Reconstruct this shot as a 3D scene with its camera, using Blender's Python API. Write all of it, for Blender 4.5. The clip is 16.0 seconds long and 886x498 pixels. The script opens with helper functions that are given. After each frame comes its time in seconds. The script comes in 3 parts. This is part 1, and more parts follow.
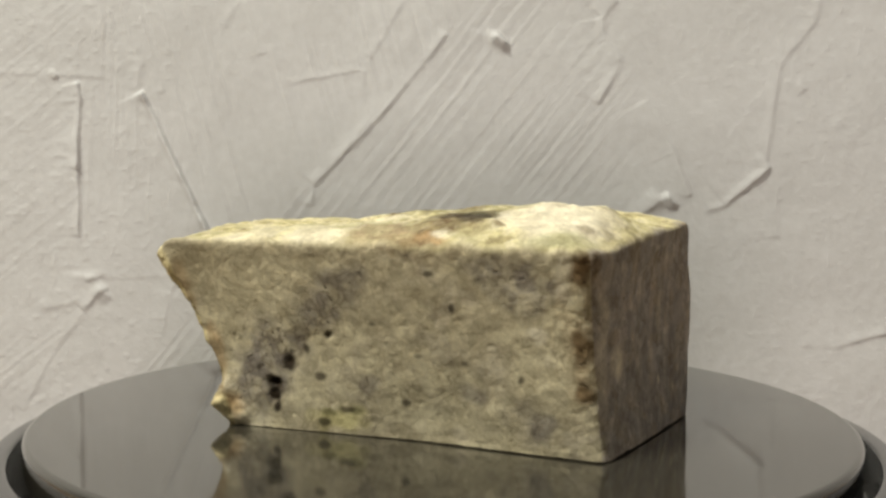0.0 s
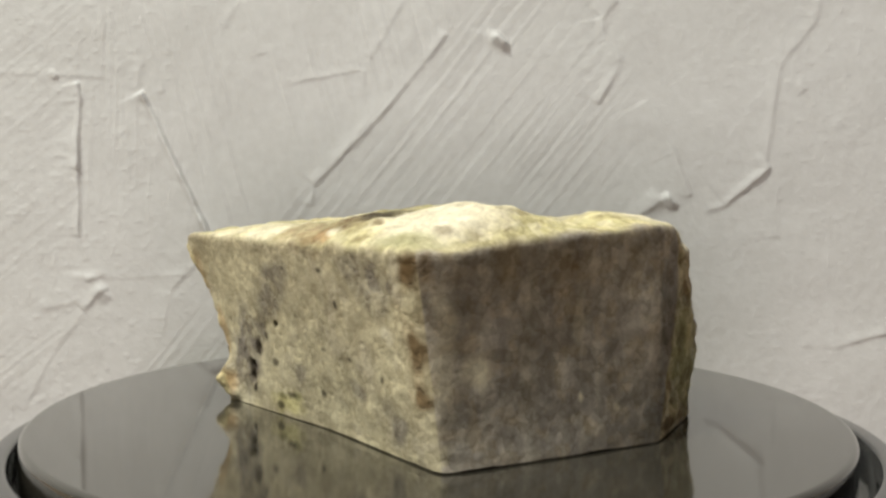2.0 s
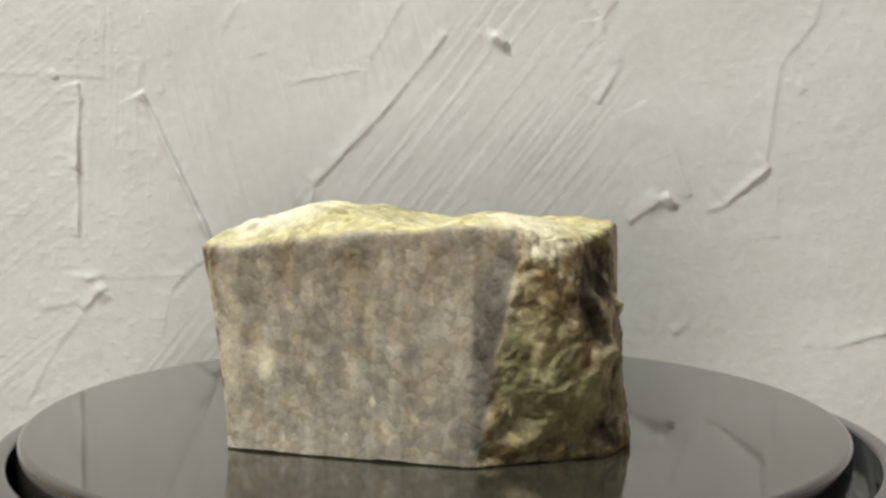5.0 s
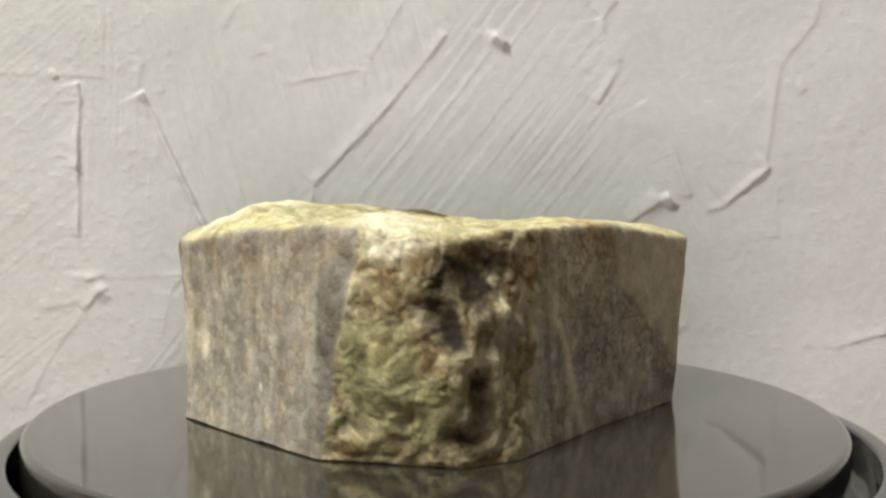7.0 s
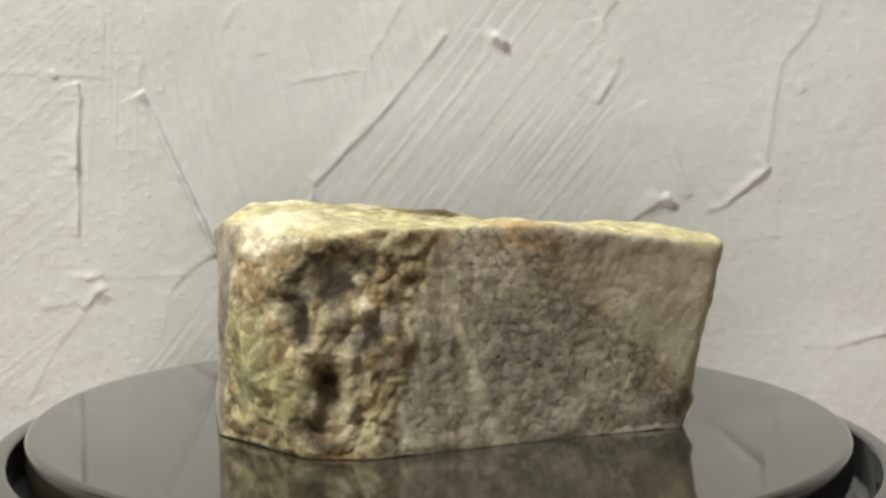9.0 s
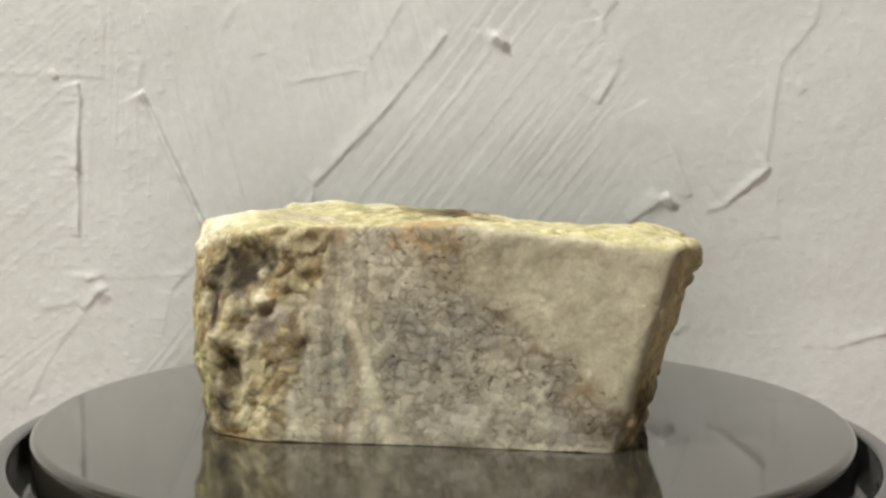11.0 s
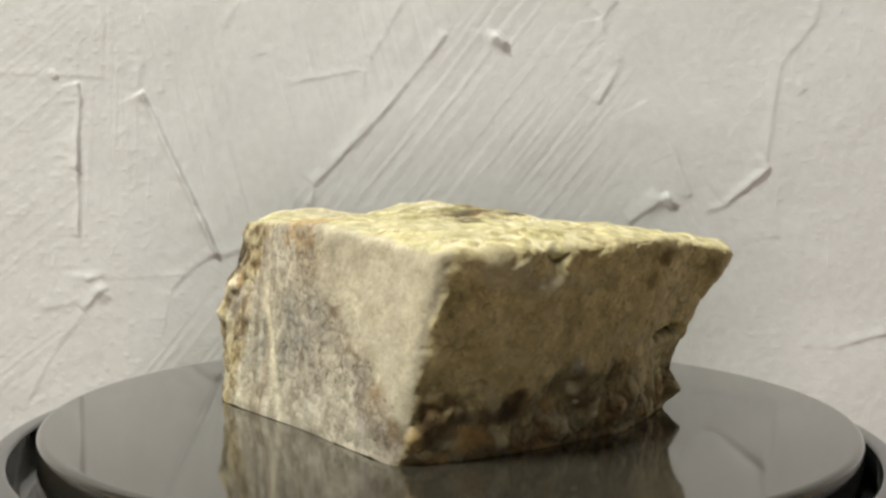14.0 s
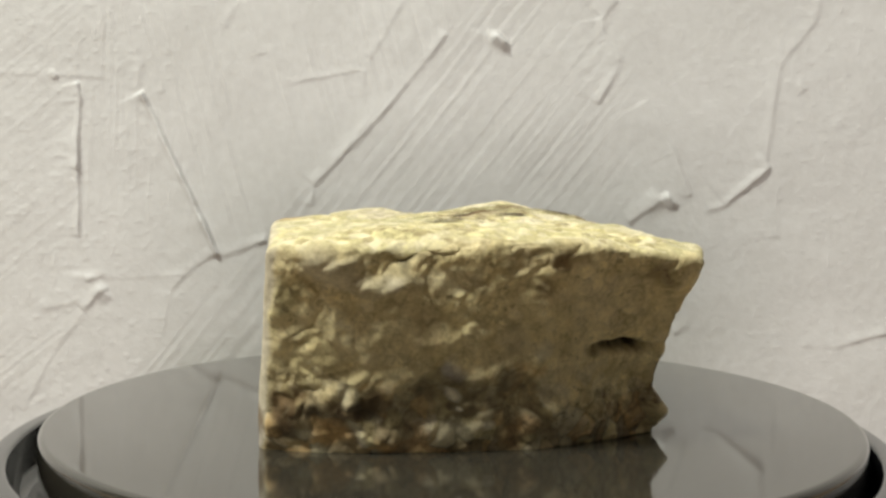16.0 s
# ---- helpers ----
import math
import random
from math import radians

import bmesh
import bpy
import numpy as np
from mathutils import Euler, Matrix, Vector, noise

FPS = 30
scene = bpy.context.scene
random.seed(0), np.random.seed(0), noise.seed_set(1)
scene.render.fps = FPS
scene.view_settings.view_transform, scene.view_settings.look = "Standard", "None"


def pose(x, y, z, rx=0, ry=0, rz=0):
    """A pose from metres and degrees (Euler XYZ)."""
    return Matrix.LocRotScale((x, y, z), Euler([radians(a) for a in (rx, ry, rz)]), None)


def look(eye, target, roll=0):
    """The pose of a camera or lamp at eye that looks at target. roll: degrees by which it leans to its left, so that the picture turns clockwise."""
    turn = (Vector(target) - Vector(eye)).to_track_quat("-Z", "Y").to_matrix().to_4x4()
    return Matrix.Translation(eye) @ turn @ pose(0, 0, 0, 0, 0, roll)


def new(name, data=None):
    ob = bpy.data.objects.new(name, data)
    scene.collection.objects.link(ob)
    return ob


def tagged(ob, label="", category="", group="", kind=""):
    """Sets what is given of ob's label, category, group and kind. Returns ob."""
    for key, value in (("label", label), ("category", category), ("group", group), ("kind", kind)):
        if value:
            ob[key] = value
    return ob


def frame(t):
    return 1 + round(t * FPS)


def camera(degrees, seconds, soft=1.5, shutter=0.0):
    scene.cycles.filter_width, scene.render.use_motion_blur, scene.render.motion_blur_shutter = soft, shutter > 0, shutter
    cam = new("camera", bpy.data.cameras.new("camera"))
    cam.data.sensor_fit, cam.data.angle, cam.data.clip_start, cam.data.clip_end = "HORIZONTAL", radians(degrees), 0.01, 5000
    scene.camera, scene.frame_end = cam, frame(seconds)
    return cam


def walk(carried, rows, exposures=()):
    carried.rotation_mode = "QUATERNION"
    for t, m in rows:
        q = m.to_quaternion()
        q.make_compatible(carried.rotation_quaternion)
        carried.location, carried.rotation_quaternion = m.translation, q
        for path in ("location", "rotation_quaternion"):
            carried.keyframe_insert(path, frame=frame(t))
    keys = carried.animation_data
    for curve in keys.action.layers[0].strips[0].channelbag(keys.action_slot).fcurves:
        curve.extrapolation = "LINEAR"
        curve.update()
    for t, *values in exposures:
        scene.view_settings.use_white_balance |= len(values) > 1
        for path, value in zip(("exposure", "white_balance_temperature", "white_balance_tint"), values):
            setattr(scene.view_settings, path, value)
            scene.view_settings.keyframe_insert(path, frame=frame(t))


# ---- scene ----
# Heights: table top 0.750 m, turntable platter 0.800 m; the turning axis stands at x = 0, y = 0.
TABLE_Z = 0.750
PLATTER_Z = 0.800
MM = 0.001
WALL_Y = 0.140

cam = camera(49.2, 16.0, soft=2.8)
EYE = Matrix.Translation((0.0, -0.190, PLATTER_Z + 0.0404)) @ pose(0, 0, 0, 0, 0, 0.14) @ pose(0, 0, 0, 90 - 2.95) @ pose(0, 0, 0, 0, 0, 0.344)
walk(cam, [(0.0, EYE), (16.0, EYE)], exposures=[(0.0, -0.43, 6640, 8), (1.0, -0.38, 6530, 8), (2.5, -0.34, 6340, 7), (3.5, -0.30, 6250, 6), (4.2, -0.29, 6270, 6), (7.0, -0.25, 6410, 7), (9.0, -0.24, 6430, 7), (12.0, -0.26, 6430, 7), (16.0, -0.20, 6460, 7)])

# ---- light ----
world = bpy.data.worlds.new("room_world")
scene.world = world
world.use_nodes = True
world.node_tree.nodes["Background"].inputs["Color"].default_value = (0.9, 0.95, 1.0, 1)
world.node_tree.nodes["Background"].inputs["Strength"].default_value = 0.05


def area_lamp(name, eye, target, size, power, color):
    data = bpy.data.lights.new(name, "AREA")
    data.shape, data.size, data.energy, data.color = "DISK", size, power, color
    ob = new(name, data)
    ob.matrix_world = look(eye, target)
    return ob


area_lamp("ceiling_light", (-0.58, -0.46, 2.05), (0.0, 0.05, 0.80), 0.30, 30.0, (1.0, 0.985, 0.885))
# An added warmer fill lamp, no known source, for the wall's brighter, pinker edges; the phone shades the middle of the
# wall from it.
area_lamp("edge_fill_light", (0.16, -2.2, 0.95), (0.0, 0.14, 0.84), 0.40, 21.0, (1.0, 0.87, 0.84))


# ---- materials ----
def material(name):
    m = bpy.data.materials.new(name)
    m.use_nodes = True
    return m, m.node_tree, m.node_tree.nodes["Principled BSDF"]


def node(tree, kind, **values):
    n = tree.nodes.new(kind)
    for key, value in values.items():
        n.inputs[key.replace("_", " ")].default_value = value
    return n


def coords(tree):
    return tree.nodes.new("ShaderNodeTexCoord").outputs["Object"]


def noise_tex(tree, vec, scale, detail=4.0, rough=0.55, distortion=0.0):
    n = node(tree, "ShaderNodeTexNoise", Scale=scale, Detail=detail, Roughness=rough, Distortion=distortion)
    tree.links.new(vec, n.inputs["Vector"])
    return n.outputs["Fac"]


def ramp(tree, fac, stops):
    r = tree.nodes.new("ShaderNodeValToRGB")
    e = r.color_ramp.elements
    while len(e) < len(stops):
        e.new(0.5)
    for k, (p, c) in enumerate(stops):
        e[k].position, e[k].color = p, (*c, 1) if len(c) == 3 else c
    tree.links.new(fac, r.inputs["Fac"])
    return r.outputs["Color"]


def mix(tree, fac, a, b, blend="MIX"):
    n = tree.nodes.new("ShaderNodeMix")
    n.data_type, n.blend_type = "RGBA", blend
    for value, k in ((fac, 0), (a, 6), (b, 7)):
        if isinstance(value, bpy.types.NodeSocket):
            tree.links.new(value, n.inputs[k])
        else:
            n.inputs[k].default_value = value if k == 0 else (*value, 1)
    return n.outputs[2]


def calc(tree, op, a, b):
    n = tree.nodes.new("ShaderNodeMath")
    n.operation = op
    for value, k in ((a, 0), (b, 1)):
        if isinstance(value, bpy.types.NodeSocket):
            tree.links.new(value, n.inputs[k])
        else:
            n.inputs[k].default_value = value
    return n.outputs[0]


def bump(tree, bsdf, height, strength, distance):
    b = node(tree, "ShaderNodeBump", Strength=strength, Distance=distance)
    tree.links.new(height, b.inputs["Height"])
    tree.links.new(b.outputs["Normal"], bsdf.inputs["Normal"])


def plaster_material():
    m, t, p = material("white_plaster")
    v = coords(t)
    big = noise_tex(t, v, 14.0, 3.0)
    fine = noise_tex(t, v, 300.0, 3.0, 0.55)
    base = ramp(t, big, [(0.3, (0.565, 0.57, 0.56)), (0.7, (0.62, 0.625, 0.62))])
    col = mix(t, 0.25, base, ramp(t, fine, [(0.3, (0.49, 0.485, 0.47)), (0.7, (0.67, 0.675, 0.67))]))
    t.links.new(col, p.inputs["Base Color"])
    p.inputs["Roughness"].default_value = 0.75
    p.inputs["Specular IOR Level"].default_value = 0.3
    bump(t, p, calc(t, "ADD", fine, noise_tex(t, v, 900.0, 2.0)), 0.22, 0.0004)
    return m


def gloss_plastic(name, color, roughness):
    m, t, p = material(name)
    v = coords(t)
    smear = noise_tex(t, v, 45.0, 3.0)
    t.links.new(mix(t, smear, color, tuple(c * 1.25 for c in color)), p.inputs["Base Color"])
    t.links.new(ramp(t, smear, [(0.35, (roughness,) * 3), (0.75, (roughness * 1.8,) * 3)]), p.inputs["Roughness"])
    p.inputs["IOR"].default_value = 1.6
    p.inputs["Coat Weight"].default_value = 0.6
    p.inputs["Coat Roughness"].default_value = 0.04
    return m


def plain_material(name, a, b, scale, roughness):
    m, t, p = material(name)
    n = noise_tex(t, coords(t), scale, 5.0)
    t.links.new(ramp(t, n, [(0.3, a), (0.7, b)]), p.inputs["Base Color"])
    p.inputs["Roughness"].default_value = roughness
    bump(t, p, n, 0.2, 0.002)
    return m


def stone_material():
    """Marble: the broad tints come with the mesh, grain, crystals, veins and specks from the nodes."""
    m, t, p = material("veined_marble_stone")
    v = coords(t)
    tint = t.nodes.new("ShaderNodeAttribute")
    tint.attribute_name = "tint"
    base, speck = tint.outputs["Color"], tint.outputs["Alpha"]
    warp = node(t, "ShaderNodeTexNoise", Scale=260.0, Detail=3.0)
    t.links.new(v, warp.inputs["Vector"])
    bent = t.nodes.new("ShaderNodeVectorMath")
    bent.operation = "MULTIPLY_ADD"
    t.links.new(warp.outputs["Color"], bent.inputs[0])
    bent.inputs[1].default_value = (0.0030, 0.0030, 0.0030)
    t.links.new(v, bent.inputs[2])
    crystal = t.nodes.new("ShaderNodeAttribute")
    crystal.attribute_name = "crystal"
    crystal = crystal.outputs["Fac"]
    crystals = node(t, "ShaderNodeTexVoronoi", Scale=560.0)
    t.links.new(bent.outputs[0], crystals.inputs["Vector"])
    cell = t.nodes.new("ShaderNodeSeparateColor")
    t.links.new(crystals.outputs["Color"], cell.inputs[0])
    joints = node(t, "ShaderNodeTexVoronoi", Scale=560.0)
    joints.feature = "DISTANCE_TO_EDGE"
    t.links.new(bent.outputs[0], joints.inputs["Vector"])
    wide_joints = node(t, "ShaderNodeTexVoronoi", Scale=270.0)
    wide_joints.feature = "DISTANCE_TO_EDGE"
    t.links.new(bent.outputs[0], wide_joints.inputs["Vector"])
    grain = noise_tex(t, v, 1500.0, 4.0, 0.65)
    cloud = noise_tex(t, v, 210.0, 5.0, 0.6, 0.4)
    col = mix(t, 1.0, base, ramp(t, cloud, [(0.28, (0.80, 0.78, 0.75)), (0.52, (1.0, 1.0, 1.0)), (0.75, (1.15, 1.15, 1.17))]), "MULTIPLY")
    # Single crystals, lighter and darker, with thin brown joints between them.
    col = mix(t, calc(t, "MULTIPLY", crystal, 0.65), col, mix(t, 1.0, col, ramp(t, cell.outputs[0], [(0.0, (0.66, 0.64, 0.60)), (0.5, (1.0, 1.0, 1.0)), (1.0, (1.36, 1.36, 1.36))]), "MULTIPLY"))
    col = mix(t, 0.45, col, mix(t, 1.0, col, ramp(t, grain, [(0.32, (0.74, 0.72, 0.68)), (0.68, (1.2, 1.2, 1.2))]), "MULTIPLY"))
    seam = ramp(t, joints.outputs["Distance"], [(0.0, (1, 1, 1)), (0.20, (0, 0, 0))])
    wide_seam = ramp(t, wide_joints.outputs["Distance"], [(0.0, (1, 1, 1)), (0.12, (0, 0, 0))])
    patchy = ramp(t, noise_tex(t, v, 330.0, 3.0), [(0.40, (0, 0, 0)), (0.60, (1, 1, 1))])
    thin = calc(t, "MULTIPLY", calc(t, "MAXIMUM", calc(t, "MULTIPLY", seam, patchy), calc(t, "MULTIPLY", calc(t, "MULTIPLY", wide_seam, patchy), 0.8)), crystal)
    col = mix(t, calc(t, "MULTIPLY", thin, 0.42), col, mix(t, 1.0, col, (0.44, 0.37, 0.28), "MULTIPLY"))
    # Dark brown weathered joints and pits where the surface is stained.
    col = mix(t, calc(t, "MULTIPLY", calc(t, "MULTIPLY", seam, patchy), calc(t, "MULTIPLY", speck, 0.6)), col, (0.10, 0.07, 0.038))
    dots = ramp(t, noise_tex(t, v, 760.0, 2.0, 0.5), [(0.62, (0, 0, 0)), (0.69, (1, 1, 1))])
    col = mix(t, calc(t, "MULTIPLY", dots, calc(t, "MULTIPLY", speck, 0.9)), col, (0.085, 0.062, 0.04))
    t.links.new(col, p.inputs["Base Color"])
    t.links.new(ramp(t, cell.outputs[1], [(0.0, (0.38,) * 3), (0.15, (0.65,) * 3), (1.0, (0.85,) * 3)]), p.inputs["Roughness"])
    p.inputs["Specular IOR Level"].default_value = 0.25
    round_grain = ramp(t, joints.outputs["Distance"], [(0.0, (0, 0, 0)), (0.22, (0.75, 0.75, 0.75)), (0.5, (1, 1, 1))])
    relief = calc(t, "ADD", calc(t, "MULTIPLY", grain, 0.4), calc(t, "MULTIPLY", calc(t, "MULTIPLY", round_grain, crystal), 0.22))
    relief = calc(t, "SUBTRACT", relief, calc(t, "MULTIPLY", calc(t, "MULTIPLY", dots, speck), 1.2))
    broken = t.nodes.new("ShaderNodeAttribute")
    broken.attribute_name = "broken"
    crumbs = noise_tex(t, v, 680.0, 5.0, 0.7)
    relief = calc(t, "ADD", relief, calc(t, "MULTIPLY", calc(t, "MULTIPLY", crumbs, broken.outputs["Fac"]), 2.6))
    bump(t, p, relief, 0.35, 0.0004)
    return m


PLASTER = plaster_material()
PLATTER = gloss_plastic("black_gloss_acrylic", (0.034, 0.031, 0.024), 0.075)
HOUSING = gloss_plastic("black_gloss_plastic", (0.010, 0.010, 0.011), 0.06)
RUBBER = plain_material("black_rubber", (0.02, 0.02, 0.02), (0.03, 0.03, 0.03), 200, 0.8)
PAINT = plain_material("room_paint", (0.26, 0.255, 0.245), (0.31, 0.305, 0.295), 6, 0.8)
FLOOR = plain_material("floor_boards", (0.22, 0.15, 0.09), (0.32, 0.22, 0.13), 9, 0.45)
WOOD = plain_material("table_wood", (0.20, 0.15, 0.10), (0.28, 0.21, 0.14), 30, 0.5)
STONE = stone_material()


# ---- mesh helpers ----
def part(name, bm, mat, parent=None, label=""):
    me = bpy.data.meshes.new(name)
    bm.to_mesh(me)
    bm.free()
    me.materials.append(mat)
    ob = new(name, me)
    if parent is not None:
        ob.parent = parent
    if label:
        tagged(ob, label=label)
    return ob


def smooth(ob, flag=True):
    for f in ob.data.polygons:
        f.use_smooth = flag
    return ob


def box(size, centre, bevel=0.0):
    bm = bmesh.new()
    bmesh.ops.create_cube(bm, size=1.0, matrix=Matrix.Translation(centre) @ Matrix.Diagonal((*size, 1)))
    if bevel:
        bmesh.ops.bevel(bm, geom=bm.edges[:], offset=bevel, segments=2, affect="EDGES")
    return bm


def lathe(profile, n=192):
    """A closed turned body from (radius, z) rows, in millimetres."""
    bm = bmesh.new()
    rings = []
    for r, z in profile:
        if r == 0:
            rings.append([bm.verts.new((0, 0, z * MM))])
        else:
            rings.append([bm.verts.new((r * MM * math.cos(2 * math.pi * k / n), r * MM * math.sin(2 * math.pi * k / n), z * MM)) for k in range(n)])
    for a, b in zip(rings, rings[1:]):
        for k in range(n):
            j = (k + 1) % n
            if len(a) == 1:
                bm.faces.new((a[0], b[k], b[j]))
            elif len(b) == 1:
                bm.faces.new((a[k], b[0], a[j]))
            else:
                bm.faces.new((a[k], b[k], b[j], a[j]))
    bmesh.ops.recalc_face_normals(bm, faces=bm.faces[:])
    return bm


def fillet(r, z, radius, start, end, steps=6):
    """Rows of an arc about (r, z), angles in degrees."""
    return [(r + radius * math.cos(radians(start + (end - start) * k / steps)), z + radius * math.sin(radians(start + (end - start) * k / steps))) for k in range(steps + 1)]


def grid_mesh(name, xyz, wrap, mat):
    """A sheet from an array rows x columns x 3."""
    nr, nc = xyz.shape[:2]
    ids = np.arange(nr * nc).reshape(nr, nc)
    nxt = np.roll(ids, -1, axis=1) if wrap else None
    if wrap:
        a, b, c, d = ids[:-1], nxt[:-1], nxt[1:], ids[1:]
    else:
        a, b, c, d = ids[:-1, :-1], ids[:-1, 1:], ids[1:, 1:], ids[1:, :-1]
    faces = np.stack([a, b, c, d], axis=-1).reshape(-1, 4)
    me = bpy.data.meshes.new(name)
    me.vertices.add(nr * nc)
    me.vertices.foreach_set("co", xyz.reshape(-1).astype(np.float32))
    me.loops.add(faces.size)
    me.loops.foreach_set("vertex_index", faces.reshape(-1).astype(np.int32))
    me.polygons.add(len(faces))
    me.polygons.foreach_set("loop_start", np.arange(0, faces.size, 4, dtype=np.int32))
    me.polygons.foreach_set("use_smooth", np.ones(len(faces), dtype=bool))
    me.update(calc_edges=True)
    me.validate()
    me.materials.append(mat)
    return new(name, me)


def lattice(shape_seed, n=64):
    return np.random.RandomState(shape_seed).rand(n, n, n).astype(np.float32)


LATTICE = lattice(5)


def vnoise(p, scale, seed=0):
    """Smooth value noise, -1..1, of an array of points in millimetres; scale: size of a lump."""
    q = p / scale + 17.31 * (seed + 1) + np.array([0.37, 0.71, 0.13]) * (seed * 3 + 1)
    i = np.floor(q).astype(int)
    f = q - i
    f = f * f * (3 - 2 * f)
    out = 0
    for dx in (0, 1):
        for dy in (0, 1):
            for dz in (0, 1):
                w = (f[..., 0] if dx else 1 - f[..., 0]) * (f[..., 1] if dy else 1 - f[..., 1]) * (f[..., 2] if dz else 1 - f[..., 2])
                out = out + w * LATTICE[(i[..., 0] + dx) % 64, (i[..., 1] + dy) % 64, (i[..., 2] + dz) % 64]
    return out * 2 - 1


def fractal(p, scale, octaves=4, seed=0, gain=0.5):
    total, amp = 0, 1.0
    for k in range(octaves):
        total = total + amp * vnoise(p, scale / 2 ** k, seed + k)
        amp *= gain
    return total


def pebbles(p, scale, seed=0):
    """Distances to the nearest two of scattered lump centres, in lumps, and a number of its own for each lump."""
    q = p / scale + 11.7 * (seed + 1)
    i = np.floor(q).astype(int)
    one = np.full(q.shape[:-1], 9.0)
    two = np.full(q.shape[:-1], 9.0)
    own = np.zeros(q.shape[:-1])
    for dx in (-1, 0, 1):
        for dy in (-1, 0, 1):
            for dz in (-1, 0, 1):
                c = i + np.array([dx, dy, dz])
                jit = np.stack([LATTICE[(c[..., 0] + 7 * k) % 64, (c[..., 1] + 13 * k) % 64, (c[..., 2] + 29 * k) % 64] for k in range(3)], axis=-1)
                d = np.sqrt(((c + jit - q) ** 2).sum(-1))
                two = np.minimum(two, np.maximum(one, d))
                own = np.where(d < one, LATTICE[(c[..., 0] + 31) % 64, (c[..., 1] + 5) % 64, (c[..., 2] + 47) % 64], own)
                one = np.minimum(one, d)
    return one, two, own


def step(a, b, x):
    s = np.clip((x - a) / (b - a), 0, 1)
    return s * s * (3 - 2 * s)


# ---- the room ----
def room_wall(name, size, centre, mat=PAINT):
    return tagged(part(name, box(size, centre), mat), label="plain grey painted wall of the room", category="wall", kind="structure")


def plaster_wall():
    """The textured wall behind the turntable: trowelled plaster with ridges, laid over a solid wall."""
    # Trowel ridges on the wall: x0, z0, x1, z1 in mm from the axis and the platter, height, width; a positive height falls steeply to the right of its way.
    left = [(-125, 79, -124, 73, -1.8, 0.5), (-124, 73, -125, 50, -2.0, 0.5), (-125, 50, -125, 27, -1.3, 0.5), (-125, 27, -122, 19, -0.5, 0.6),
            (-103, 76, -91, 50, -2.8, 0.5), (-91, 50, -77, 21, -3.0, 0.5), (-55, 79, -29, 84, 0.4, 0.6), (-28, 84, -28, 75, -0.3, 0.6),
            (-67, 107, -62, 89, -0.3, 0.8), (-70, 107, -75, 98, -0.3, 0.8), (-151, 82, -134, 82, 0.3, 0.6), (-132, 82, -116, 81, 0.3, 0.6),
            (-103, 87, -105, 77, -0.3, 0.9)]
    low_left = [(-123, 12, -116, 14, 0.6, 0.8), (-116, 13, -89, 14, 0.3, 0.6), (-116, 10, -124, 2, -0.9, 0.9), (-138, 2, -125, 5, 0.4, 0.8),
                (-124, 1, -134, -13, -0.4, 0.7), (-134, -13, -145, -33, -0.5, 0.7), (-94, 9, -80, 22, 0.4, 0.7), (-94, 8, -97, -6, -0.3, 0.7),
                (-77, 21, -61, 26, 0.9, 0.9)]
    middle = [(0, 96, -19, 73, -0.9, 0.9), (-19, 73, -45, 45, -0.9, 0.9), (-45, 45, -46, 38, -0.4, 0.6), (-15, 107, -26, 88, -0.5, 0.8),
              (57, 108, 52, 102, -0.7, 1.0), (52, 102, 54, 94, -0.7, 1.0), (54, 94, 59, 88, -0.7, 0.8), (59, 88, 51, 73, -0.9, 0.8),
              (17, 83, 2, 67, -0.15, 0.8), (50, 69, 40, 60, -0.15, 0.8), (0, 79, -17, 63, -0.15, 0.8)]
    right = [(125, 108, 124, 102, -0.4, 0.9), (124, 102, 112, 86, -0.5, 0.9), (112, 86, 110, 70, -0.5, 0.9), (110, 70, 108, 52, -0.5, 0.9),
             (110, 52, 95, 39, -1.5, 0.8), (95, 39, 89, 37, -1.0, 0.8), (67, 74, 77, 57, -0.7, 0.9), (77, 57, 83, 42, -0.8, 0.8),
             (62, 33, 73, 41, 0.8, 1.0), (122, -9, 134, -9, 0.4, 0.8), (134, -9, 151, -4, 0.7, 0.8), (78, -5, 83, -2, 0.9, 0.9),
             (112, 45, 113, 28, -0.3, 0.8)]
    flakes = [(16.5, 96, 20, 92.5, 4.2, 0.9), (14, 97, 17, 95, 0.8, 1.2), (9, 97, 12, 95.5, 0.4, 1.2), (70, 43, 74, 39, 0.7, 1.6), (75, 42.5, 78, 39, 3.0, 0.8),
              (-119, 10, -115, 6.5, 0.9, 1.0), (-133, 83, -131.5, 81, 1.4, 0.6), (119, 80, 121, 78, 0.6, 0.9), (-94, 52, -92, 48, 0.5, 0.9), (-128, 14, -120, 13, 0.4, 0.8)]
    x = np.linspace(-172, 172, 760)
    z = np.linspace(-62, 122, 420)
    X, Z = np.meshgrid(x, z)
    P = np.stack([X, Z, np.zeros_like(X)], axis=-1)
    wob = 1.2 * fractal(P, 9.0, 3, 3)
    wob2 = 1.2 * fractal(P, 9.0, 3, 8)
    H = 0.55 * fractal(P, 40.0, 3, 1) + 0.06 * fractal(P, 5.0, 3, 6) + 0.06 * np.clip(fractal(P, 2.2, 2, 12) - 0.2, 0, 2) * (1 + 2 * step(-60, -120, X) + step(60, 120, X))

